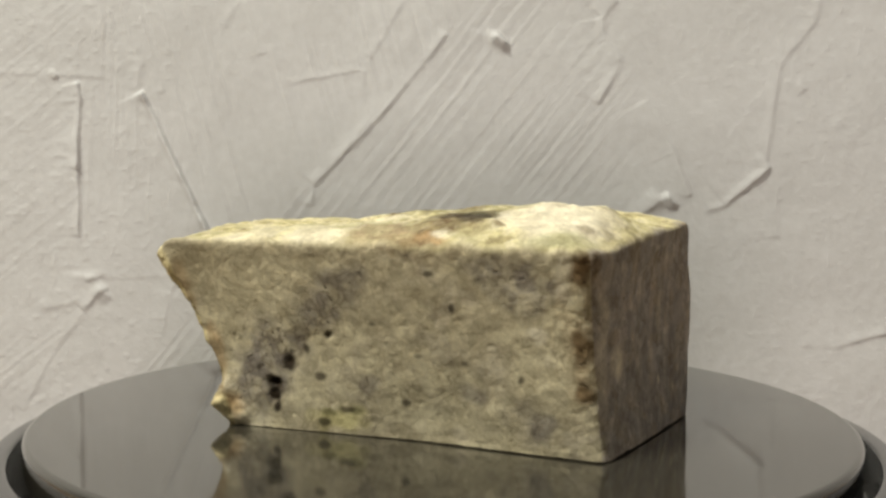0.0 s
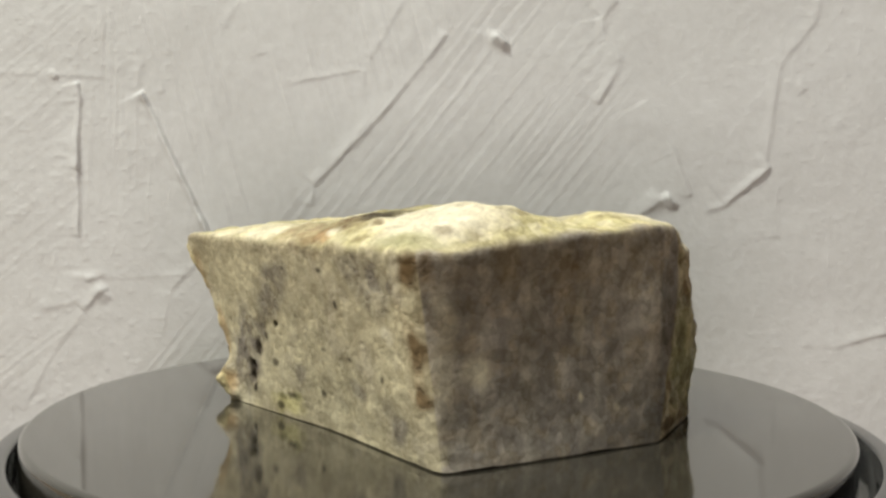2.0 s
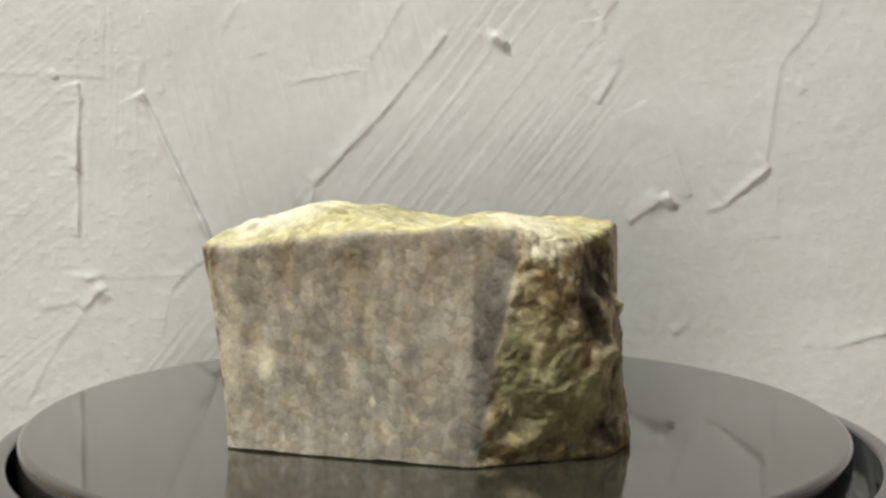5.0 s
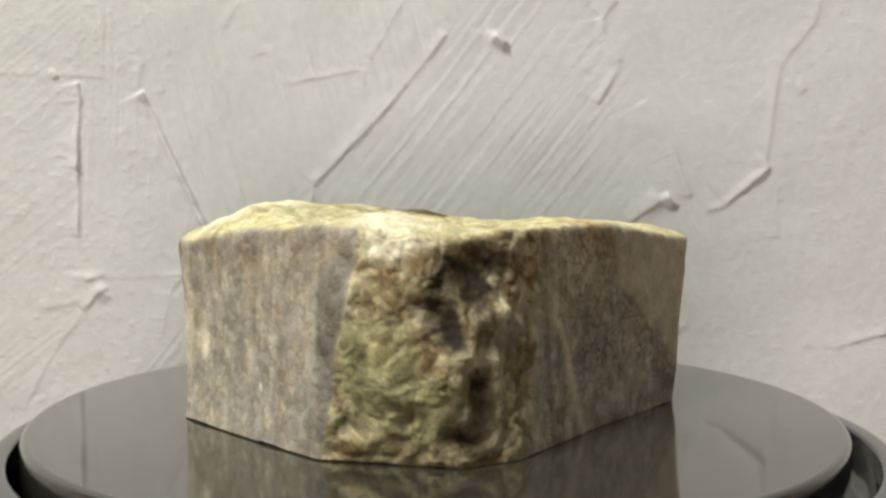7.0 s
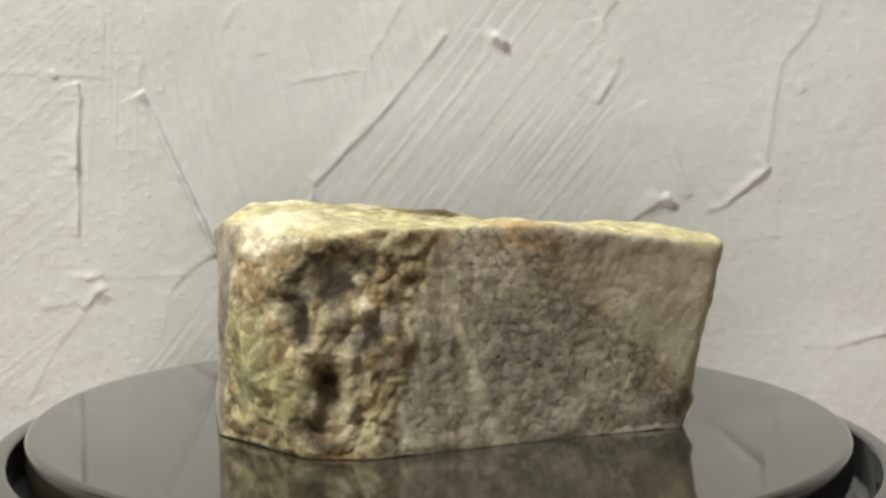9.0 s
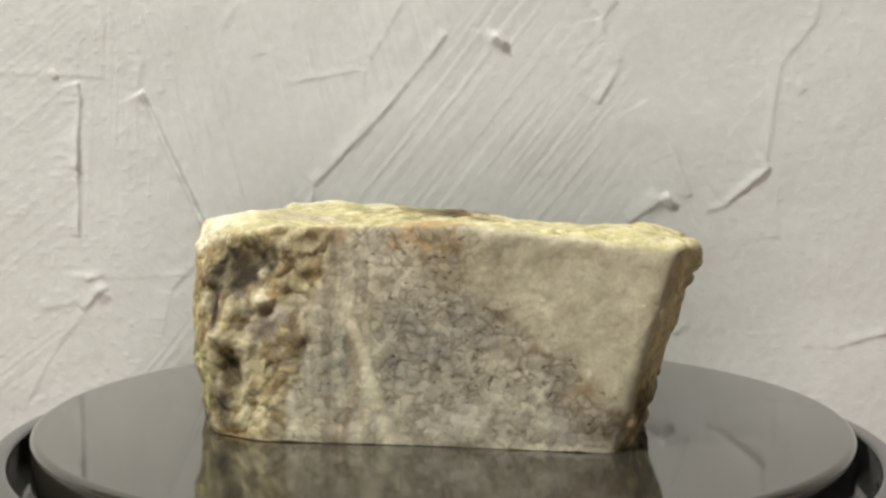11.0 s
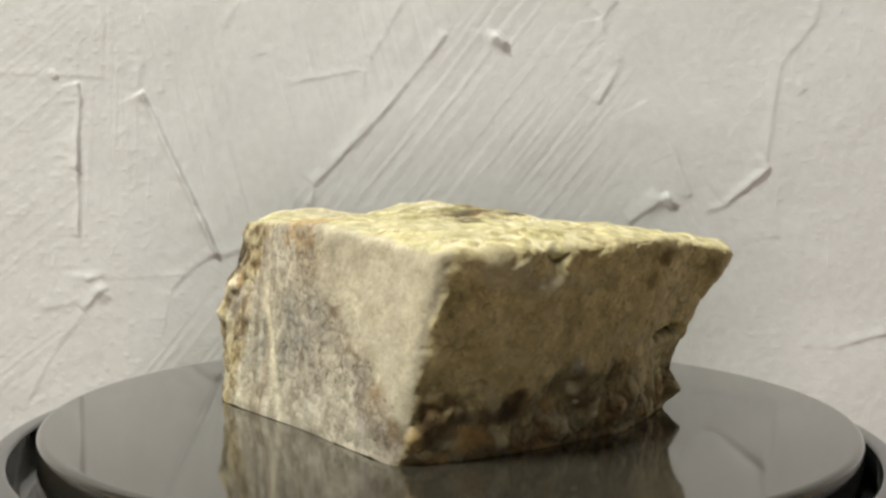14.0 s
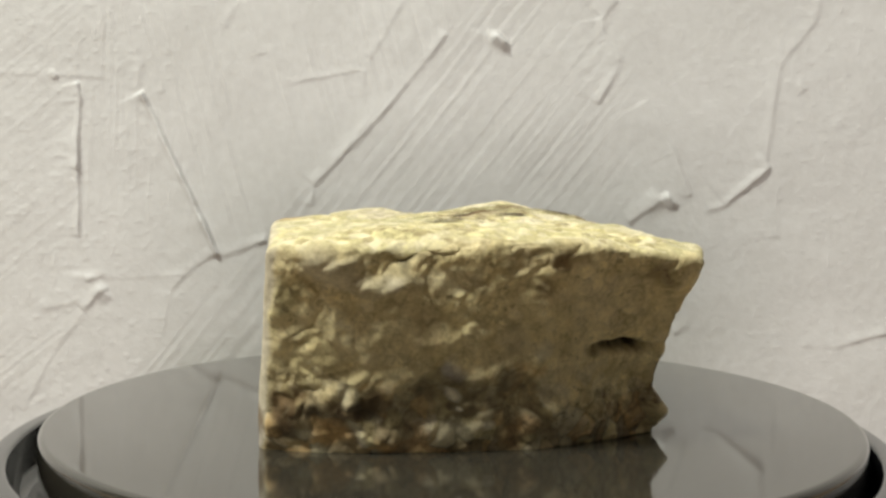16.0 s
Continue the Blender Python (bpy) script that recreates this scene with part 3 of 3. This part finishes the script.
TOP_FACE = [("tan", -9, -33, 35, 9, 3, 0.85), ("brown", 2, -30, 37, 8, 4, 0.9), ("dark", 5, -29, 38, 5, 4, 0.95), ("dark", 0, -28, 37, 3.5, 4, 0.8), ("white", -22, -28, 34.5, 6, 3, 0.8), ("white", 18, -36, 37, 10, 4, 1.0),
            ("green", 17.5, -43.5, 34.8, 6, 1.8, 0.75), ("white", -34, -22, 33, 6, 3, 0.5), ("brown", -2, -7, 37, 9, 4, 0.9), ("dark", -1, -6, 37, 5, 4, 0.95), ("moss", 6, -16, 37.5, 12, 4, 0.5),
            ("brown", -18, 8, 36, 5, 3, 0.4), ("grey", 27, 1, 37, 7, 4, 0.45), ("brown", 20, 12, 37, 6, 3, 0.5), ("green", 5, 10, 36, 9, 4, 0.5), ("white", -34, -2, 35, 4, 2, 0.5), ("orange", 12, 29, 36, 5, 3, 0.6)]


def blur(a, sigma, axis, wrap):
    r = max(1, int(3 * sigma))
    k = np.exp(-0.5 * (np.arange(-r, r + 1) / sigma) ** 2)
    k /= k.sum()
    idx = np.arange(a.shape[axis])
    out = 0
    for w, d in zip(k, range(-r, r + 1)):
        j = (idx + d) % len(idx) if wrap else np.clip(idx + d, 0, len(idx) - 1)
        out = out + w * np.take(a, j, axis=axis)
    return out


# Swells and dips of the top: x, y, reach along x and y, height, in mm.
SWELLS = [(14, -19, 21, 17, 4.0), (34, -3, 9, 9, 2.2), (8, 24, 22, 6, 1.4), (-26, 24, 9, 6, 0.5), (-44, -14, 12, 14, -1.6), (-8, -8, 10, 10, 1.4), (-28, 4, 10, 10, -1.1), (28, -28, 8, 8, 1.6), (-10, 26, 8, 8, -0.8),
          (30, -12, 7, 7, -1.9), (41, 7, 6, 6, 1.7), (44, -5, 5, 5, 1.6), (0, -30, 8, 5, 0.7), (-30, 38, 6, 6, -0.6), (-36, 14, 6, 8, 0.7)]


def top_height(x, y):
    return 35.6 + sum(h * np.exp(-((x - px) / sx) ** 2 - ((y - py) / sy) ** 2) for px, py, sx, sy, h in SWELLS)


def stone_body(NU=1120, NV=150, NR=120):
    """The block: sides lofted from foot to rim, and a domed top; rows from the foot up and in to the middle."""
    c = np.array(CORNERS + [(9.0, *CORNERS[0][1:])])
    mid = 0.5 * (c[:, 1:3] + c[:, 3:5])
    length = np.r_[0, np.cumsum(np.linalg.norm(np.diff(mid, axis=0), axis=1))]
    s = np.arange(NU) / NU * length[-1]
    edge = np.interp(s, length, c[:, 0])
    ring = blur(np.stack([np.interp(s, length, c[:, k]) for k in range(1, 7)], axis=-1), 4.4, 0, True)
    ring[:, :2] *= 1.016
    zrim = ring[:, 4]
    v = np.linspace(0, 1, NV)[:, None]
    side = np.stack([ring[:, 0] + (ring[:, 2] - ring[:, 0]) * v, ring[:, 1] + (ring[:, 3] - ring[:, 1]) * v, zrim * v], axis=-1)
    half = 0.5 * (ring[:, :2] + ring[:, 2:4])
    way = np.roll(half, -1, axis=0) - np.roll(half, 1, axis=0)
    out = np.stack([way[:, 1], -way[:, 0]], axis=-1) / np.linalg.norm(way, axis=1, keepdims=True)
    side[..., :2] += (4 * v * (1 - v) * ring[:, 5])[..., None] * blur(out, 14.0, 0, True)
    centre = np.array([-2.0, -1.0])
    k = 1 - (np.arange(1, NR + 1) / NR)[:, None]
    tx = centre[0] + (ring[:, 2] - centre[0]) * k
    ty = centre[1] + (ring[:, 3] - centre[1]) * k
    inward = (1 - k) * np.hypot(ring[:, 2] - centre[0], ring[:, 3] - centre[1])
    tz = zrim + (top_height(tx, ty) - zrim) * step(-1, 8, inward)
    body = np.concatenate([side, np.stack([tx, ty, tz], axis=-1)], axis=0)
    soft = blur(body, 4.0, 0, False)
    soft[:3] = body[:3]
    return soft, edge, NV


def build_stone():
    body, edge, NV = stone_body()
    rows = np.arange(body.shape[0])[:, None]
    warp = 1.6 * np.stack([fractal(body, 6.0, 3, 40), fractal(body, 6.0, 3, 50), fractal(body, 6.0, 3, 60)], axis=-1)
    bent = body + warp
    e = edge[None, :] + 0.05 * fractal(body, 5.0, 2, 70)

    def span(a, b, s=0.04):
        return step(a - s, a + s, e) * step(b + s, b - s, e)

    is_top = step(NV - 6, NV + 6, rows + 5.0 * fractal(body, 5.0, 3, 80)) * np.ones_like(e)
    long_face = np.maximum(span(8, 9.5), step(0.04, -0.04, e)) * (1 - is_top)
    end_face = span(-0.5, 1.05 + 0.018 * body[..., 2]) * (1 - is_top)
    near_end = 1.05 + 0.018 * body[..., 2]
    near_back = 3.08 + 0.006 * body[..., 2]
    corner = span(near_end, near_back) * (1 - is_top)
    back = span(near_back, 5) * (1 - is_top)
    rough = span(5, 8) * (1 - is_top)

    # Relief along the normals.
    du = np.roll(body, -1, axis=1) - np.roll(body, 1, axis=1)
    dv = np.gradient(body, axis=0)
    normal = np.cross(du, dv)
    normal /= np.maximum(np.linalg.norm(normal, axis=-1, keepdims=True), 1e-9)
    broken = blur(corner + rough + 0.75 * is_top, 4.0, 0, False)
    one, two, own = pebbles(bent, 3.6, 1)
    small, _, own2 = pebbles(bent, 1.8, 2)
    push = 0.30 * fractal(body, 12.0, 3, 90) * (1 + broken) + 0.035 * fractal(body, 1.6, 3, 95)
    push += broken * ((0.9 * (0.45 - one) + 0.45 * (0.5 - small)) * (1 - 0.6 * rough - 0.35 * corner - 0.5 * is_top) + 0.45 * fractal(body, 5.0, 2, 100))
    cloud0 = fractal(body, 14.0, 2, 240) + 0.04 * (body[..., 0] * -1)
    crease = abs(vnoise(bent, 3.2, 200)) + 0.5 * abs(vnoise(bent, 1.5, 201))
    push += broken * 0.28 * (0.45 - crease)
    wide, wide2, own3 = pebbles(bent, 6.5, 3)
    push += rough * step(12, 7, body[..., 2]) * 0.8 * (0.45 - one)
    push += rough * step(5.02, 5.3, e) * (0.7 * (0.5 - wide) - 0.22 * step(0.14, 0.0, wide2 - wide))
    push += 0.10 * back * (0.5 - small) * step(0.2, -0.2, cloud0) + 0.10 * long_face * (0.5 - small)
    push += 0.12 * span(8.90, 9.2, 0.03) * (1 - is_top) * (0.45 - small)
    push -= 0.05 * back * np.clip(fractal(body, 1.4, 2, 105) - 0.25, 0, 1) * 2
    push -= 0.06 * long_face * np.clip(fractal(body, 1.2, 2, 110) - 0.45, 0, 1) * 2
    for group in (HOLLOWS, LUMPS):
        for x, y, z, rx, ry, rz, h in group:
            q = (body + 0.4 * warp - np.array([x, y, z])) / np.array([rx, ry, rz])
            push += h * np.exp(-(q ** 2).sum(-1) ** 1.3)
    level = step(0, 5, rows)
    push = push * (0.15 + 0.85 * level)
    middle = step(body.shape[0] - 1, body.shape[0] - 14, rows)
    shape = body + normal * (push * middle)[..., None]
    # Chipped, slightly lifted foot.
    lift = step(6, 0, rows) * 0.32 * fractal(body * np.array([1, 1, 0]), 5.0, 3, 120)
    shape[..., 2] = np.maximum(shape[..., 2] + np.clip(lift, 0, 1.2), 0.05)

    # Tints.
    def snap(x, y, z):
        d = ((body - np.array([x, y, z])) ** 2).sum(-1)
        return body[np.unravel_index(d.argmin(), d.shape)]

    def put(col, tint, w):
        w = np.clip(w, 0, 1)[..., None]
        return col * (1 - w) + np.array(TINTS[tint]) * w

    cloud = fractal(body, 9.0, 4, 130)
    fine = fractal(body, 2.2, 3, 140)
    # Upright streaks on the sawn end and the back.
    streak = fractal((body + 0.3 * warp) * np.array([1, 1, 0.10]), 3.0, 3, 150)
    thin = fractal((body + 0.2 * warp) * np.array([1, 1, 0.05]), 1.3, 2, 160)
    col = np.zeros_like(body) + np.array(TINTS["beige"])
    col = put(col, "cream", step(-0.3, 0.5, cloud + 0.4 * fine))
    col = put(col, "grey", long_face * 0.2 * step(0.0, 0.7, fractal(body, 4.5, 3, 180)))
    col = put(col, "grey", end_face * (0.9 + 0.1 * streak))
    col = put(col, "purple", end_face * 0.4 * step(-0.3, 0.7, streak))
    col = put(col, "tan", end_face * 0.35 * step(0.1, 0.6, fine))
    col = put(col, "pearl", end_face * 0.6 * step(0.1, 0.8, thin))
    col = put(col, "pearl", 0.6 * back)
    col = put(col, "grey", back * (0.25 + 0.35 * step(-0.2, 0.6, streak)))
    col = put(col, "purple", back * 0.35 * step(0.1, 0.7, fine))
    # Upright bands near the broken corner of the back, and a slanting white vein.
    near = back * step(14, 23, body[..., 0])
    col = put(col, "tan", near * 0.4 * step(0.0, 0.5, streak))
    col = put(col, "brown", near * 0.3 * step(0.1, 0.5, fractal((body + 0.3 * warp) * np.array([1, 1, 0.12]), 2.4, 2, 155)))
    col = put(col, "white", near * 0.4 * step(0.1, 0.5, -thin))
    # The pale zone of the back, below a slanting brown vein.
    x, z = bent[..., 0], bent[..., 2]
    line = x - np.minimum(z - 22.5, 5.0 + 0.1 * (z - 27))
    pale = back * step(2.5, -3.0, line) * step(2, 9, z + 0.3 * (x + 20))
    col = put(col, "pearl", 0.45 * pale)
    col = put(col, "cream", 0.5 * pale)
    col = put(col, "brown", back * 0.65 * step(2.2, 0.3, abs(line - 0.6)) * step(28, 22, z) * step(-0.5, 0.3, fine))
    lumpy = corner + 0.55 * rough
    col = put(col, "olive", (0.75 * corner + 1.05 * rough) * 0.9)
    col = put(col, "tan", 0.5 * corner)
    col = put(col, "brown", lumpy * 0.5 * step(0.30, 0.15, own))
    col = put(col, "cream", lumpy * 0.65 * step(0.66, 0.80, own))
    col = put(col, "grey", (corner * 0.6 + rough * 0.12) * step(0.40, 0.46, own) * step(0.56, 0.5, own))
    col = put(col, "brown", lumpy * 0.6 * step(0.28, 0.2, own2))
    col = put(col, "cream", lumpy * 0.6 * step(0.78, 0.86, own2))
    col = put(col, "brown", 0.35 * lumpy * step(0.2, 0.8, fine))
    col = put(col, "brown", rough * 0.25 * step(12, 6, body[..., 2] + 3 * cloud) * step(-0.4, 0.5, fine + 0.6 * (own - 0.5)))
    mottle = fractal(body, 3.4, 3, 220)
    col = put(col, "tan", end_face * 0.25 * step(0.25, 0.6, fractal(body, 2.6, 3, 270)))
    col = put(col, "pearl", end_face * 0.4 * step(0.3, 0.6, fractal(body, 2.2, 3, 280)))
    col = put(col, "cream", rough * 0.55 * step(0.6, 0.75, own3))
    col = put(col, "tan", rough * 0.3 * step(0.35, 0.2, own3))
    col = put(col, "rust", rough * 0.2 * step(0.25, 0.6, fractal(body, 4.0, 3, 260)))
    col = put(col, "white", rough * 0.5 * step(0.90, 0.94, own2))
    col = put(col, "moss", rough * 0.3 * step(0.16, 0.02, wide2 - wide) * step(-0.4, 0.3, cloud))
    col = put(col, "cream", rough * 0.6 * step(0.1, 0.6, mottle))
    col = put(col, "brown", rough * 0.12 * step(0.15, 0.65, -mottle))
    col = put(col, "tan", rough * 0.2 * step(0.0, 0.5, fractal(body, 7.0, 2, 230)))
    # Lightens the overhanging rough face: bounced light put into its colour.
    col = put(col, "olive", rough * 0.6 * step(6, 13, body[..., 2] + 3 * cloud))
    col = put(col, "purple", end_face * 0.35 * step(0.15, 0.6, mottle))
    col = put(col, "cream", long_face * 0.7 * step(0.0, 0.5, mottle))
    col = put(col, "lemon", is_top * (0.8 + 0.3 * cloud))
    col = put(col, "cream", is_top * 0.55 * step(0.1, 0.6, fine))
    col = put(col, "green", is_top * 0.45 * step(0.0, 0.6, -cloud))
    col = put(col, "brown", is_top * 0.5 * step(0.25, 0.1, own2) * step(0.0, 0.5, cloud + 0.3))
    col = put(col, "white", is_top * 0.4 * step(0.6, 0.9, own2))
    speck = np.clip(0.12 * long_face + 0.10 * end_face + 0.25 * back + 0.15 * corner + 0.4 * rough + is_top * (0.25 + 0.5 * step(24, 12, np.hypot(body[..., 0] + 1, body[..., 1] + 14))), 0, 1)
    speck = speck * (0.6 + 0.6 * step(-0.2, 0.6, cloud))
    speck = speck * (1 - 0.75 * back * step(2.5, -4.0, line))
    grainy = back * step(26, 18, x) * step(-6, 2, line) * step(4, 10, z)
    speck = np.maximum(speck, 0.65 * grainy)
    col = put(col, "purple", 0.25 * grainy * step(0.1, 0.5, fractal(body, 3.0, 2, 190)))
    slant = abs((x + 18) * -18 - (z - 27) * -15) / 23.4
    vein = long_face * step(5.5, 2.0, slant + fine) * step(30, 26, z)
    speck = np.maximum(speck, 0.75 * vein)
    col = put(col, "purple", 0.45 * vein * step(-0.3, 0.4, mottle))
    crumbs = rough * step(14, 4, z + 4 * cloud + 5 * (own2 - 0.5)) * (0.75 + 0.25 * step(-0.3, 0.4, fine))
    pick = np.mod(own * 7.3, 1.0)
    col = put(col, "brown", 0.6 * crumbs * step(0.36, 0.30, pick))
    col = put(col, "rust", 0.75 * crumbs * step(0.32, 0.38, pick) * step(0.62, 0.56, pick))
    col = put(col, "olive", 0.8 * crumbs * step(0.58, 0.62, pick) * step(0.82, 0.78, pick))
    col = put(col, "cream", 0.8 * crumbs * step(0.80, 0.84, pick))
    col = put(col, "dark", 0.45 * crumbs * step(0.22, 0.02, two - one) * step(-0.5, 0.3, mottle))
    ragged = step(-0.35, 0.25, fractal(body, 2.4, 3, 210) + 0.7 * (own2 - 0.5))
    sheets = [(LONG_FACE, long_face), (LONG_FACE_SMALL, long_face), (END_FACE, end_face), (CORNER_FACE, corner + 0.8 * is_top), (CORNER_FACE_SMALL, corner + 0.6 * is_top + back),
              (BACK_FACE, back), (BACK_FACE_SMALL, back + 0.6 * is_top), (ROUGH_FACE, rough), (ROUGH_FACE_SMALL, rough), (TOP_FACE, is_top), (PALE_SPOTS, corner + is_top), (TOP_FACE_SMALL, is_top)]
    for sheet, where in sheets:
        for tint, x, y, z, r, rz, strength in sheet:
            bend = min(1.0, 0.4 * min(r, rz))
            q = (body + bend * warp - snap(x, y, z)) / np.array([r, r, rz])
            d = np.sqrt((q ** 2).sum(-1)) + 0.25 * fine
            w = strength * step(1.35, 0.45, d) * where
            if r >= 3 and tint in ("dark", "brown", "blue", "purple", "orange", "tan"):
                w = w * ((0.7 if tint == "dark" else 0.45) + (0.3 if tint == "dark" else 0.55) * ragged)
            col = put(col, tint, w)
            if tint in ("cream", "white"):
                speck = speck * (1 - 0.7 * w)
            elif tint in ("blue", "brown", "purple", "tan"):
                speck = np.maximum(speck, 0.8 * w)
    # A slanting pale vein on the back.
    vein2 = back * step(1.5, 0.3, abs(body[..., 0] + 0.2 * warp[..., 0] - 17.2 - 0.28 * body[..., 2])) * step(28, 20, body[..., 2])
    col = put(col, "white", 0.6 * vein2)
    speck = speck * (1 - 0.9 * vein2)
    # Brown weathered joints between the lumps of the broken faces.
    joint = step(0.16, 0.02, two - one) * (corner + rough)
    col = put(col, "dark", 0.25 * joint * step(-0.4, 0.4, cloud) * (1 - 0.5 * rough))
    col = np.clip(col * (1 + 0.10 * fine[..., None] + 0.06 * cloud[..., None]), 0.01, 0.95)

    crystal = -0.5 * vein2 + 0.6 * long_face + 0.75 * end_face + corner + back * (0.8 - 0.6 * pale) + 0.35 * rough + 0.5 * is_top

    under = shape[0:1] * np.array([0.2, 0.2, 1])
    shape = np.concatenate([under, shape], axis=0)
    tint = np.ones((*shape.shape[:2], 4))
    tint[1:, :, :3], tint[1:, :, 3] = col, np.clip(speck, 0, 1)
    tint[0] = tint[1]
    ob = grid_mesh("stone_block", shape * MM, True, STONE)
    att = ob.data.attributes.new("tint", "FLOAT_COLOR", "POINT")
    att.data.foreach_set("color", tint.reshape(-1).astype(np.float32))
    worn = np.concatenate([broken[0:1], broken], axis=0)
    ob.data.attributes.new("broken", "FLOAT", "POINT").data.foreach_set("value", worn.reshape(-1).astype(np.float32))
    grown = np.concatenate([crystal[0:1], crystal], axis=0)
    ob.data.attributes.new("crystal", "FLOAT", "POINT").data.foreach_set("value", np.clip(grown, 0, 1).reshape(-1).astype(np.float32))
    tagged(ob, label="cream and grey marble block with sawn and broken faces", category="stone")
    return ob


stone_block = build_stone()


def motions():
    # One turn in 24 s, clockwise from above; the platter sits a little off centre and out of true.
    rows = [0.5 * k for k in range(33)]
    walk(stone_block, [(t, pose(0, 0, PLATTER_Z, 0, 0, -14.99 * t)) for t in rows])
    lean = pose(0, 0, 0, 0, 0, 37.5) @ pose(0, 0, 0, 0.21) @ pose(0, 0, 0, 0, 0, -37.5)
    walk(platter, [(t, pose(0, 0, 0, 0, 0, -14.99 * t) @ pose(-0.0002, -0.0016, 0) @ lean) for t in rows])


motions()
